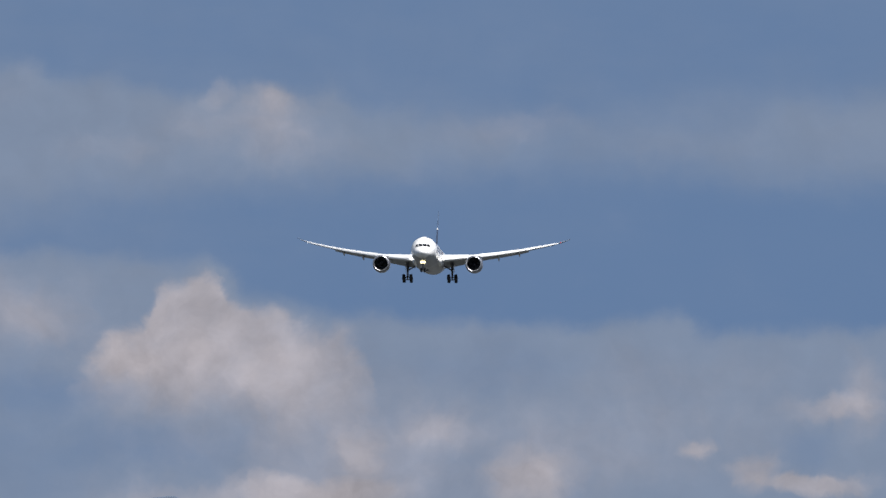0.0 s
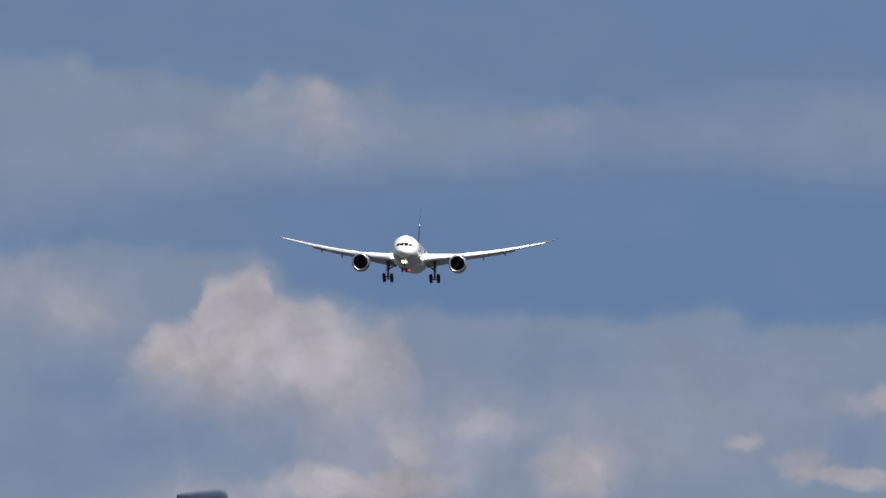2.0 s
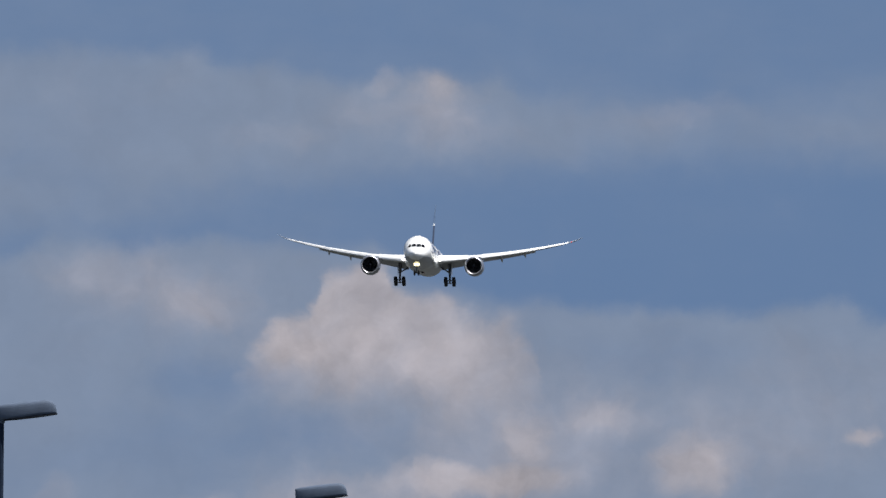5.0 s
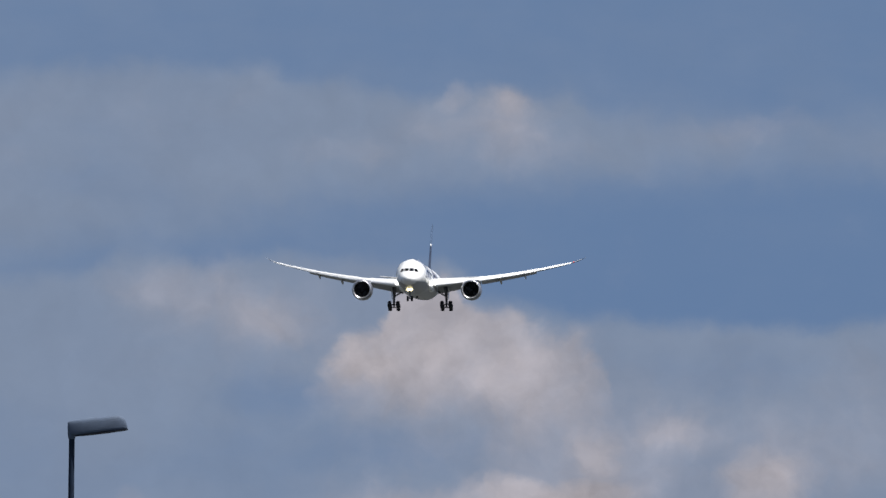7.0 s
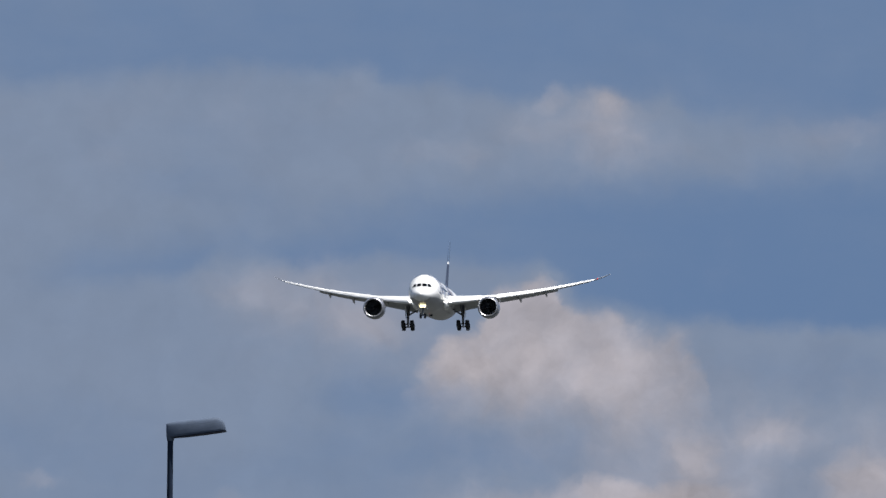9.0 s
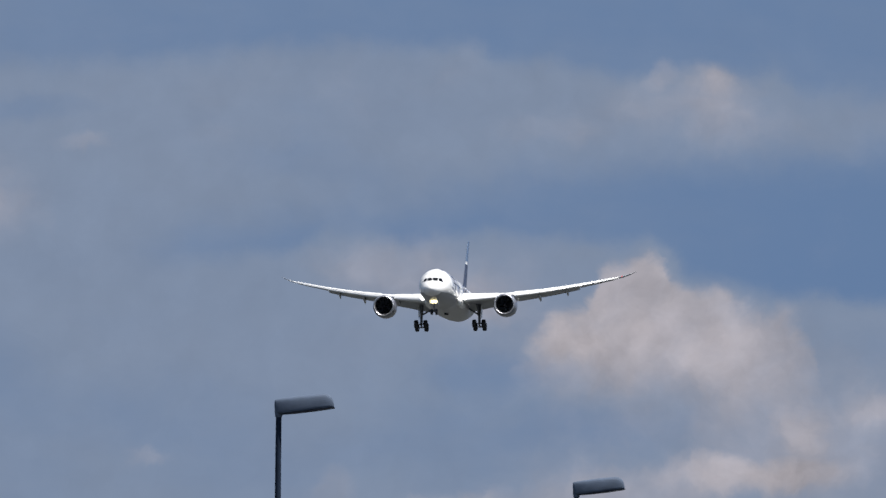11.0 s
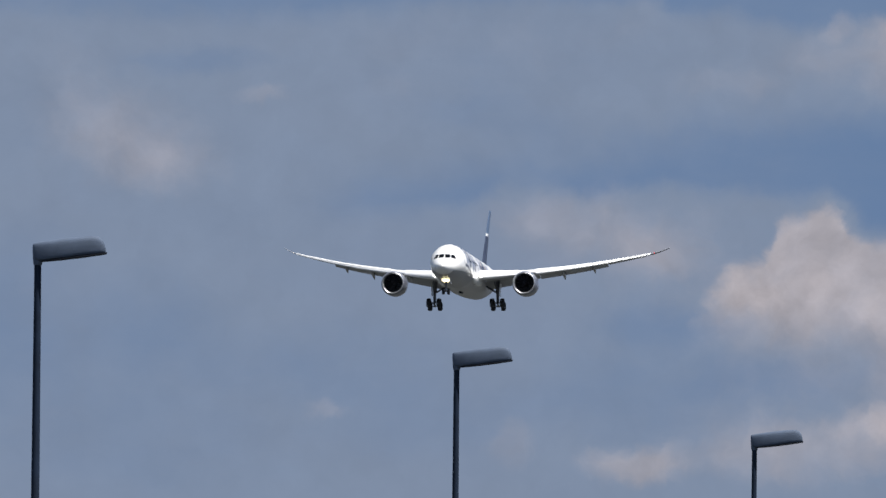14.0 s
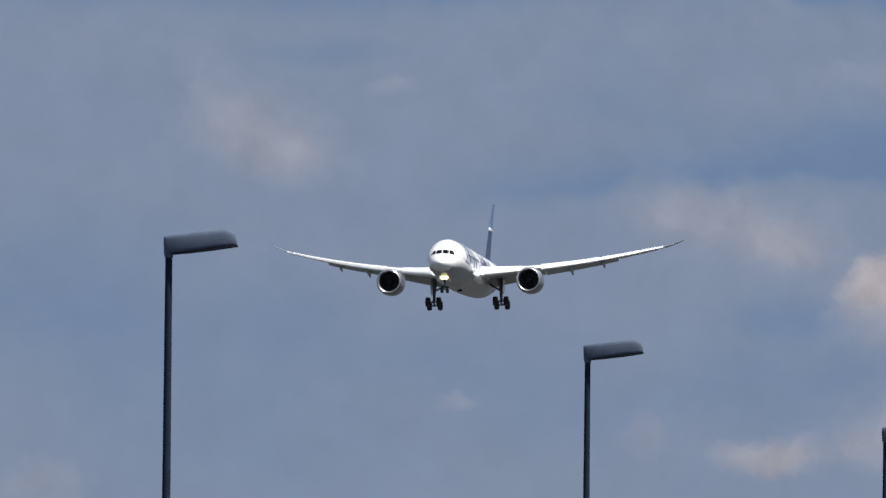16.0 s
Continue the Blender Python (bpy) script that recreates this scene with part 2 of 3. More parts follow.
def ground_material():
    m = bpy.data.materials.new("ground_cover")
    m.use_nodes = True
    n = Nodes(m.node_tree)
    p = n.add("ShaderNodeTexCoord").outputs["Object"]
    fields = n.add("ShaderNodeTexNoise", {"Vector": p, "Scale": 0.004, "Detail": 4.0}).outputs["Fac"]
    tufts = n.add("ShaderNodeTexNoise", {"Vector": p, "Scale": 1.8, "Detail": 8.0, "Roughness": 0.7}).outputs["Fac"]
    grass = n.ramp(tufts, (0.3, (0.024, 0.027, 0.024)), (0.7, (0.044, 0.048, 0.045)))
    grey = n.ramp(tufts, (0.3, (0.035, 0.037, 0.042)), (0.7, (0.058, 0.060, 0.066)))
    col = n.mix(n.add("ShaderNodeMapRange", {0: fields, 1: 0.56, 2: 0.60}).outputs[0], grass, grey)
    bump = n.add("ShaderNodeBump", {"Strength": 0.5, "Distance": 0.05, "Height": tufts}).outputs[0]
    n.add("ShaderNodeOutputMaterial", {0: n.add("ShaderNodeBsdfPrincipled", {"Base Color": col, "Roughness": 0.9, "Normal": bump}).outputs[0]})
    return m


WHITE = paint("white_aircraft_paint", (0.80, 0.80, 0.80), 0.28, 0, 0.03, 0.5, coat=0.3)
FAIRING = paint("white_grey_fairing_paint", (0.46, 0.46, 0.475), 0.4, 0, 0.08, 0.6)
# hull white turned grey: the underside's shade is put into this colour
BELLY_SHADE = paint("shade_toned_belly_grey", (0.31, 0.312, 0.325), 0.35, 0, 0.06, 0.6)
WING_GREY = paint("grey_wing_paint", (0.36, 0.37, 0.39), 0.4, 0, 0.08, 0.7)
SLAT_PAINT = paint("bright_leading_edge_paint", (0.72, 0.73, 0.74), 0.32, 0.0, 0.05, 1.0)
TIP_GREY = paint("dull_wing_tip_grey", (0.22, 0.24, 0.28), 0.45, 0, 0.06, 1.0)
NAVY = paint("dark_blue_livery_paint", (0.030, 0.040, 0.100), 0.4, 0, 0.1, 0.8, coat=0.3)
FIN_BLUE = paint("blue_grey_fin_paint", (0.032, 0.044, 0.085), 0.45, 0, 0.08, 0.8)
SEPIA = paint("brown_grey_livery_paint", (0.24, 0.20, 0.19), 0.4, 0, 0.12, 0.8)
SLATE = paint("slate_blue_livery_paint", (0.16, 0.19, 0.29), 0.35, 0, 0.08, 0.8)
SKY_BLUE = paint("light_blue_livery_paint", (0.080, 0.126, 0.220), 0.5, 0, 0.06, 0.8)
COWL = paint("grey_engine_paint", (0.125, 0.135, 0.175), 0.3, 0, 0.06, 1.0, coat=0.3)
GLASS = paint("dark_cockpit_glass", (0.012, 0.014, 0.018), 0.06, 0, 0.1, 2.0)
CHROME = paint("polished_inlet_metal", (0.54, 0.55, 0.59), 0.34, 0.88, 0.05, 2.0)
DUCT = paint("dark_duct_lining", (0.05, 0.052, 0.06), 0.55, 0, 0.1, 3.0)
BLADE = paint("dark_titanium_blade", (0.045, 0.047, 0.055), 0.4, 0.4, 0.1, 3.0)
HOT = paint("burnt_exhaust_metal", (0.18, 0.16, 0.15), 0.4, 0.9, 0.15, 2.0)
# the blue in this black is distance haze put into the colour
TYRE = paint("worn_black_rubber_hazed", (0.014, 0.016, 0.022), 0.75, 0, 0.2, 4.0, bump=0.3)
RIM = paint("grey_wheel_hub", (0.20, 0.20, 0.21), 0.4, 0.3, 0.1, 4.0)
STEEL = paint("grey_gear_steel", (0.09, 0.095, 0.11), 0.4, 0.3, 0.12, 4.0)
LAMP_HOUSING = paint("weathered_grey_lamp_housing", (0.084, 0.111, 0.163), 0.8, 0.0, 0.10, 6.0, bump=0.15, spec=0.25)
LAMP_RIM = paint("dark_lamp_gasket", (0.014, 0.017, 0.024), 0.8, 0, 0.15, 8.0, spec=0.08)
LAMP_GLASS = paint("dusty_lamp_glass", (0.02, 0.024, 0.032), 0.8, 0, 0.1, 8.0, spec=0.05)
POLE_PAINT = paint("dark_blue_grey_pole_paint", (0.013, 0.022, 0.042), 0.8, 0.0, 0.15, 5.0, bump=0.1, spec=0.12)
LANDING_GLOW = glow("landing_light_glow", (1.0, 0.86, 0.48), 2.6)
RED_GLOW = glow("red_beacon_glow", (1.0, 0.04, 0.03), 5.0)
NAV_GLOW = glow("white_strobe_lens", (1.0, 0.97, 0.9), 1.2)
PORT_GLOW = glow("red_wing_tip_lens", (1.0, 0.10, 0.12), 0.8)
ROOT_GLOW = glow("white_root_light_lens", (1.0, 0.97, 0.92), 2.6)


# ---- mesh helpers ----
def part(name, bm, material, parent=None, label="", smooth=True):
    bmesh.ops.recalc_face_normals(bm, faces=bm.faces)
    me = bpy.data.meshes.new(name)
    bm.to_mesh(me)
    bm.free()
    me.materials.append(material)
    if smooth:
        me.shade_smooth()
        me.set_sharp_from_angle(angle=radians(40))
    ob = new(name, me)
    if parent:
        ob.parent = parent
    return tagged(ob, label)


def loft(rings, caps=True, bm=None):
    """A skin through closed rings of equal length."""
    bm = bm or bmesh.new()
    rows = [[bm.verts.new(p) for p in ring] for ring in rings]
    k = len(rows[0])
    for r0, r1 in zip(rows, rows[1:]):
        for i in range(k):
            bm.faces.new((r0[i], r0[(i + 1) % k], r1[(i + 1) % k], r1[i]))
    if caps:
        bm.faces.new(rows[0])
        bm.faces.new(rows[-1])
    return bm


def turned(profile, axis, centre=(0, 0, 0), k=40, bm=None, caps=False):
    """A body of revolution: profile of (along, radius) about the x, y or z axis."""
    rings = []
    for s, r in profile:
        ring = []
        for i in range(k):
            a = 2 * math.pi * i / k
            u, v = r * math.cos(a), r * math.sin(a)
            p = {"x": (s, u, v), "y": (u, s, v), "z": (u, v, s)}[axis]
            ring.append(Vector(p) + Vector(centre))
        rings.append(ring)
    return loft(rings, caps, bm)


def tube(p, q, r0, r1=None, k=14, bm=None):
    """A round bar from p to q."""
    p, q = Vector(p), Vector(q)
    m = (q - p).to_track_quat("Z", "Y").to_matrix()
    rings = []
    for c, r in ((p, r0), (q, r0 if r1 is None else r1)):
        rings.append([c + m @ Vector((r * math.cos(2 * math.pi * i / k), r * math.sin(2 * math.pi * i / k), 0)) for i in range(k)])
    return loft(rings, True, bm)


def plate(corners, thick, bm=None):
    """A flat plate with thickness from its outline."""
    bm = bm or bmesh.new()
    pts = [Vector(c) for c in corners]
    nrm = (pts[1] - pts[0]).cross(pts[2] - pts[0]).normalized() * thick / 2
    return loft([[p - nrm for p in pts], [p + nrm for p in pts]], True, bm)


def curve(table, s):
    """Smooth reading of a table of (s, values)."""
    for i in range(len(table) - 1):
        if s <= table[i + 1][0]:
            break
    a, b = table[i], table[i + 1]
    t = min(1.0, max(0.0, (s - a[0]) / (b[0] - a[0])))
    p = table[max(0, i - 1)]
    q = table[min(len(table) - 1, i + 2)]
    out = []
    for j in range(1, len(a)):
        h = b[0] - a[0]
        m0 = (b[j] - p[j]) / (b[0] - p[0]) * h
        m1 = (q[j] - a[j]) / (q[0] - a[0]) * h
        out.append((2 * t**3 - 3 * t**2 + 1) * a[j] + (t**3 - 2 * t**2 + t) * m0 + (3 * t**2 - 2 * t**3) * b[j] + (t**3 - t**2) * m1)
    return out


# ---- ground ----
def build_ground():
    bm = bmesh.new()
    bmesh.ops.create_circle(bm, cap_ends=True, radius=4900, segments=96)
    ob = part("ground", bm, ground_material(), smooth=False)
    tagged(ob, "flat ground of dry grass and grey paving", "ground", kind="structure")


build_ground()


# ---- airliner: local x to its left wing, y aft, z up; origin on the axis above the main wheels ----
NOSE = -27.6
# metres from the nose tip: top, bottom, half width
HULL = [(0.0, -1.13, -1.17, 0.02), (0.25, -0.70, -1.56, 0.54), (1.0, -0.25, -1.95, 1.12), (2.0, 0.26, -2.24, 1.62), (3.0, 0.92, -2.44, 2.00),
        (4.0, 1.62, -2.60, 2.28), (5.0, 2.16, -2.72, 2.50), (7.0, 2.76, -2.88, 2.76), (9.0, 2.95, -2.96, 2.87), (11.0, 2.97, -2.97, 2.885),
        (36.0, 2.97, -2.97, 2.885), (40.0, 2.97, -2.66, 2.84), (46.0, 2.90, -1.50, 2.42), (51.0, 2.70, -0.20, 1.70), (55.0, 2.35, 0.90, 0.90),
        (56.7, 1.90, 1.45, 0.20)]


def hull_ring(s, grow=0.0, k=56):
    top, bot, w = curve(HULL, s)
    zm, h = (top + bot) / 2, (top - bot) / 2
    return [((w + grow) * math.cos(2 * math.pi * i / k), NOSE + s, zm + (h + grow) * math.sin(2 * math.pi * i / k)) for i in range(k)]


def hull_point(s, a, grow=0.0):
    """A point on the hull: s metres from the nose, a degrees round it from the left side upwards."""
    top, bot, w = curve(HULL, s)
    zm, h = (top + bot) / 2, (top - bot) / 2
    return Vector(((w + grow) * math.cos(radians(a)), NOSE + s, zm + (h + grow) * math.sin(radians(a))))


def hull_depth(x, z):
    """Where the nose's skin lies behind the point (x, z) seen from ahead."""
    lo, hi = 0.0, 12.0
    for _ in range(40):
        s = (lo + hi) / 2
        top, bot, w = curve(HULL, s)
        zm, h = (top + bot) / 2, (top - bot) / 2
        if (x / w) ** 2 + ((z - zm) / h) ** 2 > 1:
            lo = s
        else:
            hi = s
    return NOSE + hi


def nose_pane(corners, grow=0.03, steps=6):
    """A pane that follows the nose, its four corners given in (x, z)."""
    bm = bmesh.new()
    (ax, az), (bx, bz), (cx, cz), (dx, dz) = corners
    grid = []
    for i in range(steps + 1):
        row = []
        for j in range(steps + 1):
            u, v = i / steps, j / steps
            x = (ax * (1 - u) + bx * u) * (1 - v) + (dx * (1 - u) + cx * u) * v
            z = (az * (1 - u) + bz * u) * (1 - v) + (dz * (1 - u) + cz * u) * v
            row.append(bm.verts.new((x, hull_depth(x, z) - grow, z + grow * 0.6)))
        grid.append(row)
    for i in range(steps):
        for j in range(steps):
            bm.faces.new((grid[i][j], grid[i + 1][j], grid[i + 1][j + 1], grid[i][j + 1]))
    bmesh.ops.solidify(bm, geom=bm.faces[:], thickness=0.02)
    return bm


def hull_patch(s0, s1, a0, a1, shear=0.0, side=1, grow=0.012, n=8, drop=0.0, ease=1.0):
    """A painted field on the hull's side; shear slides its upper edge aft, drop lowers its after end, ease packs its stations forward."""
    bm = bmesh.new()
    grid = []
    for i in range(n + 1):
        row = []
        for j in range(n + 1):
            a = a0 + (a1 - a0) * j / n + drop * (i / n) ** 1.5
            p = hull_point(s0 + (s1 - s0) * (i / n) ** ease + shear * j / n, a, grow)
            row.append(bm.verts.new((p.x * side, p.y, p.z)))
        grid.append(row)
    for i in range(n):
        for j in range(n):
            bm.faces.new((grid[i][j], grid[i + 1][j], grid[i + 1][j + 1], grid[i][j + 1]))
    return bm


def wing_at(x):
    """Leading edge y, height z, chord and thickness ratio of the wing at the distance x from the axis."""
    y, chord, t = curve([(0.0, -11.6, 13.6, 0.135), (2.9, -9.6, 11.4, 0.13), (10.0, -4.9, 6.9, 0.115), (18.0, 0.3, 4.75, 0.105), (25.5, 5.2, 2.8, 0.10),
                         (28.0, 7.6, 1.9, 0.095), (30.0, 10.9, 0.5, 0.09)], x)
    d = max(0.0, x - 2.9)
    return y, -0.95 + 0.10 * d + 0.00385 * d * d + 0.055 * max(0.0, x - 26.8) ** 2, chord, t


def foil(c0, c1, thick, n=9):
    """A closed aerofoil outline between two chord fractions: (along, up) in chords."""
    def half(c):
        return 5 * thick * (0.2969 * math.sqrt(max(c, 0)) - 0.126 * c - 0.3516 * c**2 + 0.2843 * c**3 - 0.1036 * c**4)
    us = [c0 + (c1 - c0) * (0.5 - 0.5 * math.cos(math.pi * i / n)) for i in range(n + 1)]
    up = [(u, half(u) * 1.1 + 0.02 * math.sin(math.pi * u)) for u in us]
    dn = [(u, -half(u) * 0.9 + 0.02 * math.sin(math.pi * u)) for u in us]
    pts = up + dn[::-1]
    out = []
    for p in pts:
        if not out or (abs(p[0] - out[-1][0]) + abs(p[1] - out[-1][1])) > 1e-5:
            out.append(p)
        else:
            out.append((p[0], p[1] - 1e-4))
    return out


def wing_piece(xs, side, c0, c1, turn=0.0, du=0.0, dw=0.0, at=wing_at, bm=None, fat=1.0):
    """A stretch of wing between chord fractions, turned (degrees, nose or tail down) about its joint and shifted in chords."""
    rings = []
    for x in xs:
        y, z, chord, t = at(x)
        ring = []
        for u, w in foil(c0, c1, t * fat):
            pu, pw = (c1, 0.0) if turn > 0 else (c0, 0.0)
            a = radians(turn)
            ru, rw = u - pu, w - pw
            u2 = pu + ru * math.cos(a) - rw * math.sin(a) + du
            w2 = pw + ru * math.sin(a) + rw * math.cos(a) + dw
            ring.append((x * side, y + u2 * chord, z + w2 * chord))
        rings.append(ring)
    return loft(rings, True, bm)


def span(a, b, n):
    return [a + (b - a) * i / n for i in range(n + 1)]


def build_engine(plane, side):
    cx, cy, cz = 10.12 * side, -9.3, -2.05
    c = (cx, 0, cz)
    cowl = part("engine_cowl", turned([(cy + 0.07, 1.695), (cy + 0.2, 1.765), (cy + 0.40, 1.81), (cy + 0.9, 1.88), (cy + 1.8, 1.93), (cy + 3.0, 1.90), (cy + 4.3, 1.75), (cy + 5.6, 1.52),
                                      (cy + 5.58, 1.46), (cy + 4.2, 1.42)], "y", c, 56), COWL, plane, "grey engine cowl")
    part("inlet_lip", turned([(cy + 0.5, 1.41), (cy + 0.22, 1.44), (cy + 0.06, 1.51), (cy, 1.59), (cy + 0.03, 1.66), (cy + 0.08, 1.70)], "y", c, 56),
         CHROME, cowl, "polished metal inlet lip")
    part("inlet_duct", turned([(cy + 0.49, 1.405), (cy + 1.0, 1.43), (cy + 1.7, 1.48), (cy + 1.75, 0.1)], "y", c, 40), DUCT, cowl, "dark inlet duct")
    spin = turned([(cy + 0.72, 0.03), (cy + 0.85, 0.16), (cy + 1.1, 0.30), (cy + 1.45, 0.43)], "y", c, 24, caps=True)
    part("spinner", spin, BLADE, cowl, "dark pointed spinner")
    for i in range(18):
        a0 = 2 * math.pi * i / 18
        rings = []
        for r, tw, ch in ((0.38, 0.16, 0.30), (0.9, 0.42, 0.42), (1.47, 0.62, 0.46)):
            t0, t1 = a0 - 0.5 * ch * math.sin(tw) / r, a0 + 0.5 * ch * math.sin(tw) / r
            y0, y1 = cy + 1.25, cy + 1.25 + ch * math.cos(tw)
            p = Vector((cx + r * math.cos(t0), y0, cz + r * math.sin(t0)))
            q = Vector((cx + r * math.cos(t1), y1, cz + r * math.sin(t1)))
            e = Vector((0, 0.02, 0))
            rings.append([p - e, q - e, q + e, p + e])
        part("fan_blade", loft(rings), BLADE, cowl)
    part("core_nozzle", turned([(cy + 4.2, 1.15), (cy + 5.6, 1.0), (cy + 6.9, 0.72), (cy + 6.85, 0.66), (cy + 5.0, 0.7)], "y", c, 32), HOT, cowl, "burnt metal exhaust nozzle")
    part("exhaust_plug", turned([(cy + 5.5, 0.5), (cy + 6.9, 0.38), (cy + 8.0, 0.05)], "y", c, 24, caps=True), HOT, cowl)
    y, z, ch, t = wing_at(10.12)
    bm = loft([[(cx - w, yy, zb), (cx + w, yy, zb), (cx + w * 0.8, yy, zt), (cx - w * 0.8, yy, zt)] for yy, w, zb, zt in
               ((cy + 2.6, 0.10, cz + 1.7, cz + 1.92), (cy + 4.2, 0.24, cz + 1.5, cz + 2.2), (y + 0.6, 0.28, cz + 1.1, z + 0.1), (y + 3.6, 0.24, cz + 1.1, z - 0.1), (y + 5.6, 0.06, z - 0.5, z - 0.3))])
    part("engine_pylon", bm, WHITE, plane)
    # strake on the inner side of the cowl
    p = Vector((cx - side * 1.35, cy + 1.6, cz + 1.28))
    part("strake", plate([p, p + Vector((0, 1.5, 0)), p + Vector((-side * 0.32, 1.5, 0.32)), p + Vector((-side * 0.28, 0.9, 0.28))], 0.03), WHITE, cowl)


def build_wheel(parent, name, x, y, z, radius, width):
    w = width / 2
    tyre = part(name, turned([(x - w * 0.8, radius * 0.56), (x - w, radius * 0.70), (x - w * 0.95, radius * 0.88), (x - w * 0.6, radius * 0.98), (x, radius),
                              (x + w * 0.6, radius * 0.98), (x + w * 0.95, radius * 0.88), (x + w, radius * 0.70), (x + w * 0.8, radius * 0.56)], "x", (0, y, z), 32), TYRE, parent,
                "black rubber tyre")
    part("wheel_hub", turned([(x - w * 0.72, 0.05), (x - w * 0.75, radius * 0.2), (x - w * 0.62, radius * 0.58), (x + w * 0.62, radius * 0.58), (x + w * 0.75, radius * 0.2),
                              (x + w * 0.72, 0.05)], "x", (0, y, z), 24, caps=True), RIM, tyre)


def build_main_gear(plane, side):
    x, z = 4.9 * side, -4.6
    leg = part("main_gear_leg", tube((x, 0, z + 0.2), (x * 0.99, -0.1, -2.3), 0.21, 0.24), STEEL, plane, "grey steel main gear leg")
    tube_up = tube((x * 0.99, -0.1, -2.6), (x * 0.98, -0.2, -0.6), 0.31, 0.33)
    part("leg_cylinder", tube_up, STEEL, leg)
    bm = tube((x, -0.1, -2.9), (x - side * 2.1, 0.3, -1.6), 0.14)
    part("side_brace", bm, STEEL, leg)
    part("drag_brace", tube((x, -0.1, -2.9), (x * 0.95, -2.2, -1.3), 0.13), STEEL, leg)
    part("torque_link", plate([(x - 0.12, 0.22, -2.9), (x + 0.12, 0.22, -2.9), (x + 0.1, 0.65, -3.5), (x + 0.1, 0.25, -4.15), (x - 0.1, 0.25, -4.15), (x - 0.1, 0.65, -3.5)], 0.08), STEEL, leg)
    tilt = radians(17)
    fore, aft = (x, -0.74 * math.cos(tilt), z + 0.74 * math.sin(tilt)), (x, 0.74 * math.cos(tilt), z - 0.74 * math.sin(tilt))
    part("truck_beam", tube(fore, aft, 0.16), STEEL, leg)
    for px, py, pz in (fore, aft):
        part("axle", tube((px - 0.9, py, pz), (px + 0.9, py, pz), 0.10), STEEL, leg)
        for s in (-1, 1):
            build_wheel(leg, "tyre", px + s * 0.78, py, pz, 0.69, 0.66)
    # door panel carried by the leg, and the belly door
    part("leg_door", plate([(x + side * 0.42, -1.0, -1.3), (x + side * 0.42, 0.9, -1.3), (x + side * 0.34, 0.7, -3.3), (x + side * 0.34, -0.75, -3.3)], 0.07), WHITE, plane, "white gear leg door")


def build_nose_gear(plane):
    z, y = -4.55, -22.8
    leg = part("nose_gear_leg", tube((0, y, z), (0, y + 0.15, -2.3), 0.11, 0.16), STEEL, plane, "grey steel nose gear leg")
    part("drag_brace", tube((0, y + 0.1, -3.1), (0, y + 1.7, -2.4), 0.07), STEEL, leg)
    part("axle", tube((-0.5, y, z), (0.5, y, z), 0.07), STEEL, leg)
    for s in (-1, 1):
        build_wheel(leg, "tyre", s * 0.39, y, z, 0.51, 0.38)
        lens = bmesh.new()
        turned([(y - 0.34, 0.03), (y - 0.33, 0.17), (y - 0.29, 0.30)], "y", (s * 0.27, 0, -2.88), 24, lens, caps=True)
        part("landing_light", lens, LANDING_GLOW, leg, "glowing warm white landing light")
        part("lamp_bowl", turned([(y - 0.29, 0.32), (y - 0.16, 0.27), (y - 0.05, 0.10)], "y", (s * 0.27, 0, -2.88), 24, caps=True), STEEL, leg)
        part("nose_gear_door", plate([(s * 0.62, y - 1.0, -2.55), (s * 0.62, y + 1.1, -2.65), (s * 0.72, y + 1.0, -3.45), (s * 0.72, y - 0.7, -3.35)], 0.05), WHITE, plane, "white nose gear door")


def build_tail(plane):
    def fin_at(h):
        t = h / 9.55
        return 17.2 + 7.7 * t + (0.5 * max(0, t - 0.85) / 0.15), 2.7 + h, 5.0 - 3.0 * t, 0.065

    def fin_piece(h0, h1, c0, c1, n, grow=0.0):
        rings = []
        for h in span(h0, h1, n):
            y, z, ch, t = fin_at(h)
            rings.append([((w * (1 + grow) - 0.0) * ch, y + u * ch, z) for u, w in [(u, w - 0.02 * math.sin(math.pi * u)) for u, w in foil(c0, c1, t)]])
        return loft(rings)

    fin = part("tail_fin", fin_piece(-0.6, 9.55, 0.0, 0.70, 10), FIN_BLUE, plane, "tall swept dark blue tail fin")
    part("rudder", fin_piece(0.5, 9.4, 0.705, 1.0, 10), FIN_BLUE, fin)
    part("fin_band", fin_piece(5.25, 5.7, 0.0, 0.70, 3, 0.10), WHITE, fin, "white painted band")
    part("fin_band", fin_piece(5.7, 9.56, 0.0, 0.70, 6, 0.08), SKY_BLUE, fin, "lighter blue painted upper part")
    part("fin_band", fin_piece(5.7, 9.41, 0.705, 1.0, 6, 0.08), SKY_BLUE, fin, "lighter blue painted upper part")

    def tail_at(x):
        t = x / 9.9
        return 19.6 + 7.0 * t, 1.35 + 1.1 * t, 6.2 - 4.3 * t, 0.10
    for side in (-1, 1):
        st = part("tailplane", wing_piece(span(0.4, 9.9, 8), side, 0.0, 0.72, at=tail_at), WING_GREY, plane, "grey swept tailplane")
        part("elevator", wing_piece(span(1.6, 9.7, 6), side, 0.725, 1.0, at=tail_at), WING_GREY, st)


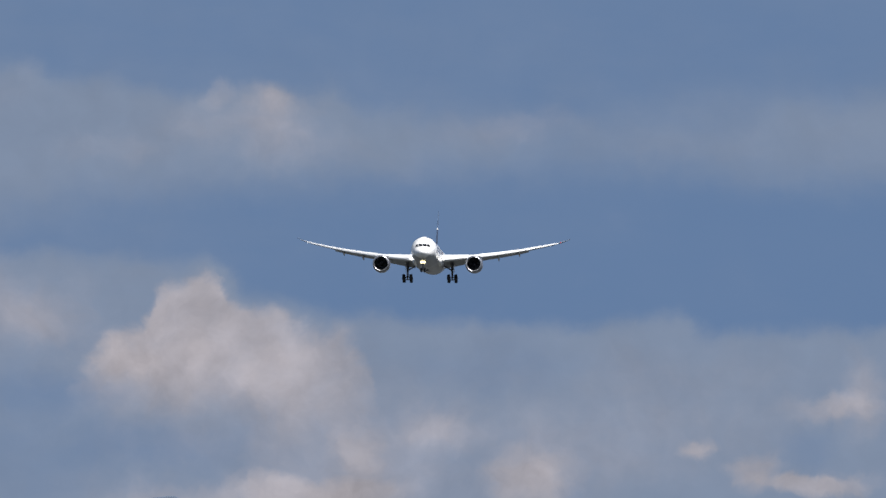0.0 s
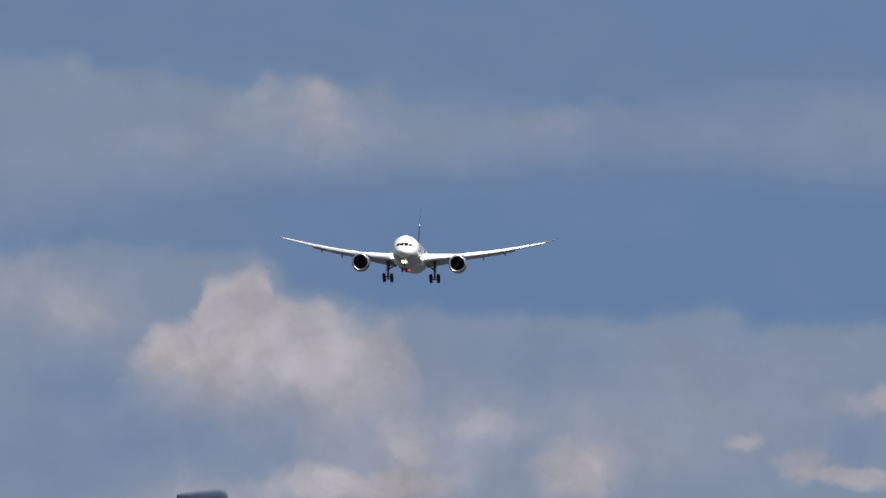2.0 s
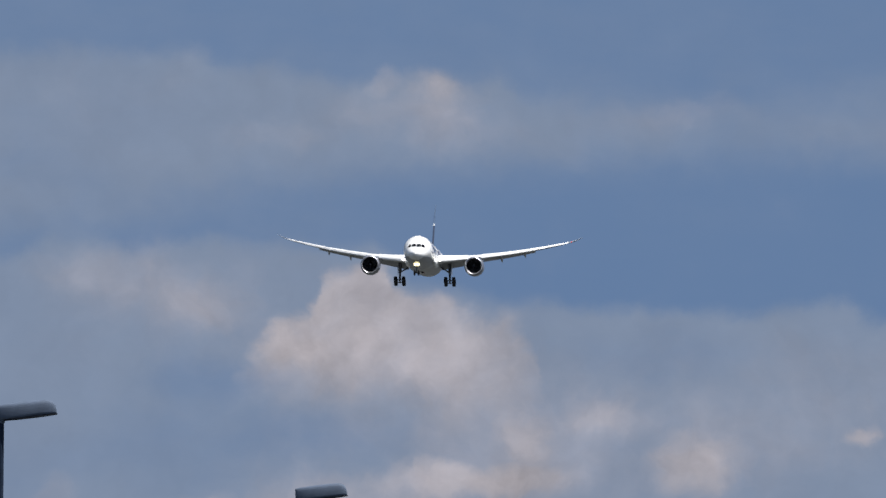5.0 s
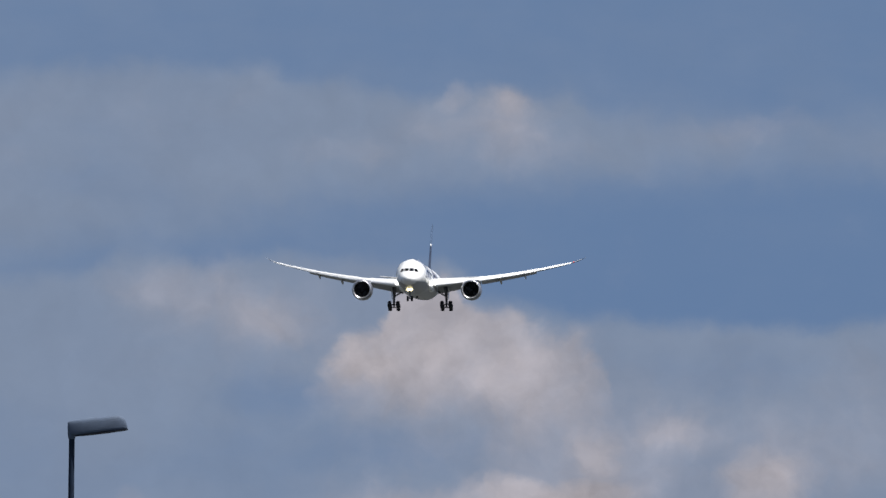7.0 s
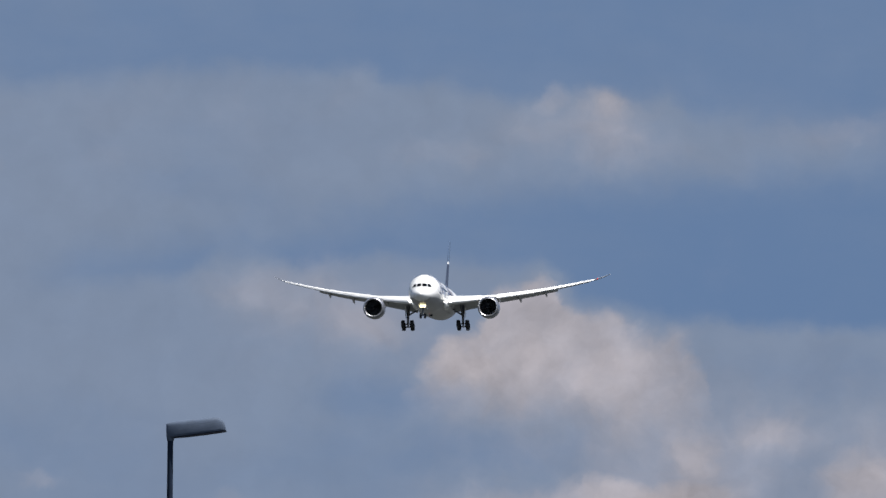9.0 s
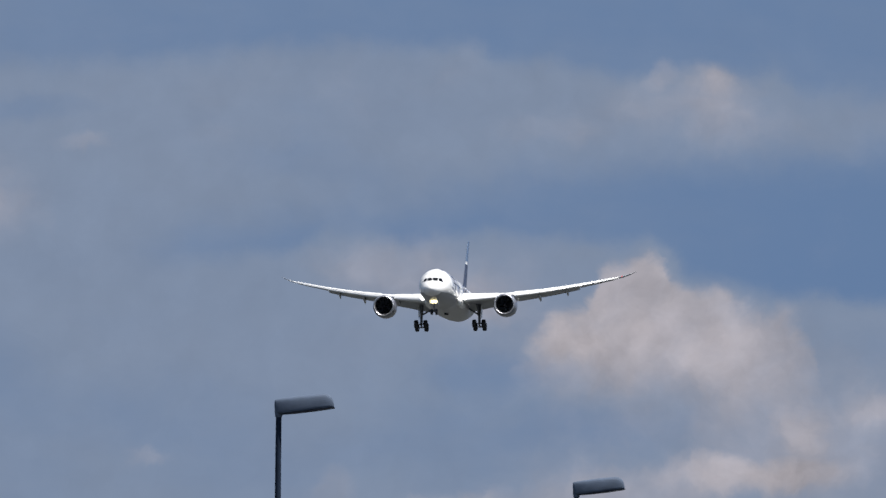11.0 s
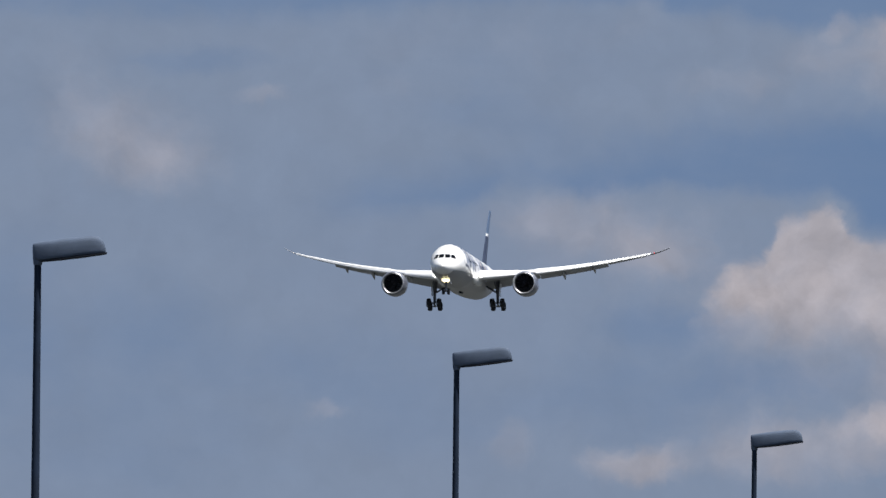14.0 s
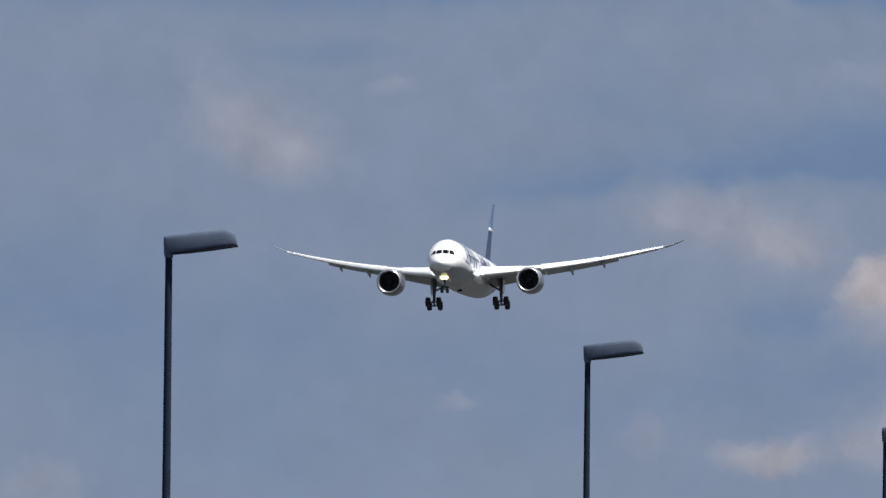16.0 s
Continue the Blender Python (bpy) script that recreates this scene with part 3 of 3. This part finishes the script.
def build_livery(plane):
    """Large painted fields on both sides: slanted bars of dark and slate blue that cannot be read. The shade-toned
    lower hull is made apart.
    """
    for side in (1, -1):
        for s0, wd, a0, a1, sh, mat in ((7.0, 0.6, 56, 78, 0.0, NAVY), (7.8, 1.0, 0, 58, -0.6, SLATE), (9.9, 1.5, -6, 60, -0.9, NAVY), (12.4, 0.5, -2, 50, -0.9, SLATE),
                                        (13.8, 1.6, -12, 56, -1.0, SLATE), (16.4, 0.9, -10, 48, -0.9, NAVY), (21.2, 1.6, 4, 46, 0.2, SLATE), (23.2, 1.4, -4, 30, -0.3, SEPIA),
                                        (25.0, 2.4, 10, 44, 0.0, NAVY), (28.0, 1.6, -2, 30, -0.2, SEPIA), (30.2, 2.2, 2, 38, 0.0, SLATE)):
            part("livery_bar", hull_patch(s0, s0 + wd, a0, a1, sh, side), mat, plane, "brown-grey painted field on white hull" if mat is SEPIA else "blue painted bar on white hull")
        part("livery_stripe", hull_patch(7.0, 16.0, -10, -2, -0.6, side, drop=-24), NAVY, plane, "dark blue painted stripe")
        for s0, s1 in ((6.1, 7.1), (19.8, 20.8)):
            part("cabin_door_outline", hull_patch(s0, s1, -4, 32, 0, side, 0.006), WHITE, plane)
        bm = bmesh.new()
        for i in range(58):
            s = 9.0 + i * 0.62
            if 19.4 < s < 21.2:
                continue
            q = [hull_point(s + ds, a, 0.02) for ds, a in ((0, 9), (0.28, 9), (0.28, 18), (0, 18))]
            bm.faces.new([bm.verts.new((p.x * side, p.y, p.z)) for p in q])
        tagged(part("cabin_windows", bm, GLASS, plane, "row of small dark cabin windows"), kind="stuff")


def build_airliner():
    plane = tagged(new("airliner"), "white twin-engine airliner with landing gear down, flying low", "airplane")
    stations = [0.0, 0.06, 0.15, 0.25, 0.4, 0.6, 0.8] + [1 + 0.25 * i for i in range(32)] + [9 + i for i in range(47)] + [55.5, 56.2, 56.7]
    part("fuselage", loft([hull_ring(s) for s in stations]), WHITE, plane, "white rounded fuselage")
    # lower hull: patch whose grey and upper edge paint in the underside's shade
    for side in (1, -1):
        part("belly_shade", hull_patch(2.0, 40.0, -89.5, -27, 0, side, 0.02, 60, ease=2.0), BELLY_SHADE, plane, "lower hull toned grey for its shade")
    # the fairing between the wings, under the shade-toned hull
    fair = []
    for i in range(25):
        t = i / 24
        y = -13.5 + 25.5 * t
        g = math.sin(math.pi * min(1, max(0, t))) ** 0.55
        w, bot = 1.6 + 1.60 * g, -2.75 - 0.45 * g
        fair.append([(w * math.cos(a), y, -1.35 + (abs(bot + 1.35) if math.sin(a) < 0 else 0.9) * math.sin(a)) for a in [2 * math.pi * j / 36 for j in range(36)]])
    part("belly_fairing", loft(fair), FAIRING, plane, "pale grey belly fairing")
    # windscreen: four panes and their dark surround
    for s in (1, -1):
        part("windscreen_pane", nose_pane([(0.07 * s, 0.36), (0.90 * s, 0.34), (0.84 * s, 0.92), (0.07 * s, 0.96)]), GLASS, plane, "dark windscreen pane")
        part("side_window_pane", nose_pane([(1.03 * s, 0.32), (1.74 * s, 0.20), (1.42 * s, 0.82), (0.97 * s, 0.92)]), GLASS, plane, "dark cockpit side window")
    for side in (1, -1):
        wing = part("wing", wing_piece(span(0.5, 27.6, 30), side, 0.0, 0.785), WING_GREY, plane, "long grey wing bent upwards in flight")
        part("wing_tip", wing_piece(span(27.6, 30.0, 8), side, 0.0, 1.0), TIP_GREY, plane, "raked dull grey wing tip")
        for x0, x1 in ((3.2, 8.7), (11.2, 15.2), (15.24, 19.3), (19.34, 23.4), (23.44, 27.5)):
            part("slat", wing_piece(span(x0, x1, 6), side, 0.0, 0.15, 13.0 if x0 < 11 else 18.0, -0.024, 0.0, fat=1.16 if x0 < 11 else 1.32), SLAT_PAINT, wing, "bright extended leading edge slat")
        part("fixed_leading_edge", wing_piece(span(8.75, 11.15, 4), side, 0.0, 0.108, 4.0, -0.006, fat=1.06), SLAT_PAINT, wing)
        for x0, x1, turn in ((3.2, 9.3, -31.0), (9.4, 11.2, -20.0), (11.3, 21.2, -25.0)):
            part("flap", wing_piece(span(x0, x1, 8), side, 0.76, 1.0, turn, -0.012, 0.002), WING_GREY, wing, "grey lowered trailing edge flap")
        part("aileron", wing_piece(span(21.3, 26.6, 5), side, 0.79, 1.0, -5.0, 0, 0), WING_GREY, wing)
        for i, x in enumerate((8.6, 14.8, 19.2)):
            y, z, ch, t = wing_at(x)
            k = (0.75, 0.95, 0.8)[i]
            rings = []
            for f, w, h, dz in ((0.42, 0.05, 0.05, -0.03), (0.55, 0.20, 0.22, -0.055), (0.75, 0.26, 0.34, -0.075), (0.95, 0.20, 0.26, -0.13), (1.08, 0.04, 0.05, -0.19)):
                dz = dz * (ch if i else 3.2) - 0.12
                rings.append([(x * side + w * k * math.cos(q), y + f * ch, z + dz + h * k * math.sin(q)) for q in [2 * math.pi * j / 16 for j in range(16)]])
            part("flap_track_fairing", loft(rings), WING_GREY, wing, "grey flap track fairing")
        y, z, ch, t = wing_at(28.0)
        lens = bmesh.new()
        bmesh.ops.create_uvsphere(lens, u_segments=12, v_segments=8, radius=0.10 if side > 0 else 0.05, matrix=Matrix.Translation((28.0 * side, y + 0.05, z + 0.03)))
        part("tip_light", lens, PORT_GLOW if side > 0 else NAV_GLOW, wing, "small red tip light" if side > 0 else "small white tip light")
        build_engine(plane, side)
        build_main_gear(plane, side)
        part("root_light", turned([(-10.9, 0.02), (-10.82, 0.22), (-9.6, 0.30)], "y", (3.55 * side, 0, -0.98), 16, caps=True), ROOT_GLOW, plane, "wing root landing light")
        rings = []
        for f, r in ((-11.6, 0.05), (-11.2, 0.42), (-10.2, 0.78), (-9.0, 0.96), (-7.4, 1.0), (-5.0, 0.9), (-3.0, 0.6)):
            rings.append([((2.62 + 0.62 * r * math.cos(q)) * side, f, -1.50 + 0.90 * r * math.sin(q)) for q in [2 * math.pi * j / 28 for j in range(28)]])
        part("root_fairing", loft(rings), WHITE, plane, "white rounded wing root fairing")
    build_nose_gear(plane)
    build_tail(plane)
    build_livery(plane)
    for y, h in ((-17.0, 0.22), (-6.0, 0.4)):
        bm = plate([(0, y, 2.9), (0, y + 0.7, 2.9), (0, y + 0.75, 2.97 + h), (0, y + 0.4, 2.97 + h)], 0.06)
        part("antenna", bm, WHITE, plane)
    # red beacon below the belly: a dark drum with one glowing slit, turned to make it flash
    base = Vector((0, -7.0, -3.24))
    drum = part("beacon_drum", turned([(-0.24, 0.05), (-0.22, 0.17), (-0.1, 0.20), (0.06, 0.20)], "z", (0, 0, 0), 24, caps=True), LAMP_RIM, plane, "dark turning beacon drum")
    drum.location = base
    bm = bmesh.new()
    rings = []
    for zz in (-0.20, -0.06):
        rings.append([(r * math.sin(q), -r * math.cos(q), zz) for r in (0.19, 0.215) for q in ([radians(v) for v in (-20, -10, 0, 10, 20)] if r < 0.2 else [radians(v) for v in (20, 10, 0, -10, -20)])])
    part("beacon_lens", loft(rings), RED_GLOW, drum, "glowing red beacon lens")
    # added plates that block the lens from view between flashes
    for s in (-1, 1):
        x = 0.12 * s
        part("added_lens_blind", plate([(x, -0.17, -0.24), (x, -0.17, 0.0), (x, -0.50, 0.0), (x, -0.50, -0.24)], 0.015), LAMP_RIM, drum)
    return plane, drum, base


plane, drum, drum_base = build_airliner()


# ---- street lamps ----
def build_lamp(height):
    """A parking street lamp: round pole, collar and a long flat head that tilts slightly up; head along +x, base at z 0."""
    lamp = tagged(new("street_lamp"), "dark grey street lamp with long tilted grey head", "street lamp", "street lamps in a row")
    top = height - 0.10
    pole = part("pole", turned([(0.0, 0.075), (1.2, 0.075), (1.25, 0.058), (top - 0.04, 0.038), (top, 0.038)], "z", (0.058, 0, 0), 20, caps=True), POLE_PAINT, lamp, "dark tapered pole")
    part("base_plate", turned([(0.0, 0.17), (0.02, 0.17), (0.03, 0.09), (0.06, 0.08)], "z", (0.058, 0, 0), 20, caps=True), POLE_PAINT, lamp)
    part("pole_hatch", plate([(0.01, -0.078, 0.55), (0.07, -0.078, 0.55), (0.07, -0.078, 0.9), (0.01, -0.078, 0.9)], 0.012), POLE_PAINT, pole)
    # head: rounded housing, lofted along its length; (along, lower edge, upper edge, half width)
    rings = []
    for s, lo, hi, w in ((0.0, -0.070, 0.000, 0.040), (0.006, -0.095, 0.012, 0.052), (0.025, -0.130, 0.021, 0.064), (0.06, -0.152, 0.030, 0.078), (0.12, -0.152, 0.041, 0.10), (0.22, -0.140, 0.056, 0.125),
                         (0.36, -0.123, 0.076, 0.14), (0.52, -0.101, 0.095, 0.145), (0.64, -0.085, 0.104, 0.142), (0.70, -0.077, 0.101, 0.138), (0.745, -0.071, 0.080, 0.13),
                         (0.775, -0.066, 0.042, 0.12), (0.790, -0.062, -0.01, 0.11), (0.797, -0.058, -0.040, 0.10)):
        lo, hi = lo - 0.014, hi + 0.007
        ring = []
        for i in range(28):
            q = 2 * math.pi * i / 28
            cx, sx = math.cos(q), math.sin(q)
            e = 0.38
            ring.append((s, w * math.copysign(abs(cx) ** e, cx), (hi + lo) / 2 + (hi - lo) / 2 * math.copysign(abs(sx) ** (0.62 if sx > 0 else 0.34), sx)))
        rings.append(ring)
    head = part("lamp_head", loft(rings), LAMP_HOUSING, lamp, "weathered grey lamp housing")
    head.location = (0, 0, height + 0.022)
    rim = loft([[(s, -w, z0), (s, w, z0), (s, w, z0 + 0.014), (s, -w, z0 + 0.014)] for s, w, z0 in
                ((0.105, 0.085, -0.168), (0.30, 0.138, -0.147), (0.55, 0.149, -0.113), (0.74, 0.139, -0.086), (0.808, 0.112, -0.074))])
    part("head_rim", rim, LAMP_RIM, head, "dark gasket round the lamp glass").location.z = -0.008
    cover = loft([[(s, w * math.cos(q), z0 - d * abs(math.sin(q))) for q in [math.pi * j / 10 for j in range(11)]] for s, w, z0, d in
                  ((0.20, 0.08, -0.160, 0.002), (0.30, 0.12, -0.147, 0.005), (0.55, 0.13, -0.113, 0.007), (0.72, 0.118, -0.088, 0.005), (0.76, 0.10, -0.084, 0.002))])
    part("cover_glass", cover, LAMP_GLASS, head, "dusty lamp glass").location.z = -0.007
    part("collar", turned([(-0.212, 0.041), (-0.207, 0.046), (-0.18, 0.050), (-0.15, 0.055), (-0.10, 0.056), (-0.05, 0.050)], "z", (0.058, 0, 0), 20, caps=True), LAMP_HOUSING, head)
    return lamp


def place_lamps():
    f = 784 / math.tan(radians(LENS / 2))
    # left upper corner of the head in thousandths of the focal length, and the distance
    first = None
    for u, v, wide in ((0.0, 0.0, 105.9), (-745.5, -184.4, 130.2), (529.6, 139.8, 92.0)):
        d = 0.80 * f / wide
        x, z = u / f * d, EYE.z + (880 - v) / f * d
        lamp = build_lamp(z)
        lamp.matrix_basis = pose(x, d, 0)


place_lamps()


# ---- movement ----
# seconds, place, turn about x, y, z
FLIGHT = [
    (0.0, 130.12, 3156.7, 147.31, -2.04, -0.10, -6.23),
    (0.5, 125.33, 3123.4, 145.24, -2.01, -0.28, -6.13),
    (1.0, 120.47, 3090.0, 143.27, -1.91, -0.27, -6.02),
    (1.5, 115.76, 3056.6, 141.51, -1.71, 0.06, -5.92),
    (2.0, 110.95, 3023.3, 139.82, -1.54, 0.61, -5.81),
    (2.5, 105.93, 2989.9, 138.50, -1.58, 0.88, -5.70),
    (3.0, 101.41, 2956.5, 136.42, -1.76, 0.94, -5.61),
    (3.5, 96.62, 2923.2, 134.48, -1.96, 1.03, -5.56),
    (4.0, 92.21, 2889.8, 132.66, -2.09, 0.94, -5.54),
    (6.5, 69.48, 2722.9, 123.31, -0.51, -0.45, -6.22),
    (7.0, 65.19, 2689.6, 121.34, -0.83, -0.36, -6.25),
    (7.5, 60.47, 2656.2, 119.00, -1.14, -0.41, -6.30),
    (8.0, 56.10, 2622.8, 116.73, -1.45, -0.63, -6.39),
    (8.5, 51.55, 2589.5, 114.42, -1.67, -0.70, -6.51),
    (9.0, 47.28, 2556.1, 112.35, -1.77, -0.69, -6.65),
    (11.5, 24.79, 2389.3, 100.03, -3.55, -1.05, -7.58),
    (12.0, 20.41, 2355.9, 97.53, -3.63, -0.58, -7.60),
    (12.5, 15.71, 2322.5, 95.50, -3.47, -0.93, -7.64),
    (13.0, 11.22, 2289.1, 93.68, -3.27, -1.25, -7.69),
    (13.5, 6.57, 2255.8, 92.03, -3.04, -0.80, -7.76),
    (14.0, 2.03, 2222.4, 90.40, -2.74, -0.24, -7.81),
    (14.5, -2.82, 2189.0, 88.77, -2.61, -0.08, -7.84),
    (15.0, -7.39, 2155.7, 87.13, -2.61, -0.38, -7.84),
    (15.5, -12.24, 2122.3, 85.67, -2.68, -0.73, -7.83),
    (16.0, -16.80, 2088.9, 84.26, -2.70, -1.03, -7.84),
]


def motions():
    walk(plane, [(t, pose(x, y, z, rx, ry, rz)) for t, x, y, z, rx, ry, rz in FLIGHT])
    # the beacon turns once in 1.43 s and faces ahead at 2.0 s
    rows = []
    for i in range(70):
        t = i * 0.24
        if t > 16.0:
            break
        rows.append((t, pose(*drum_base, 0, 0, 360 * (t - 2.0) / 1.43)))
    rows.append((16.0, pose(*drum_base, 0, 0, 360 * 14.0 / 1.43)))
    walk(drum, rows)


motions()
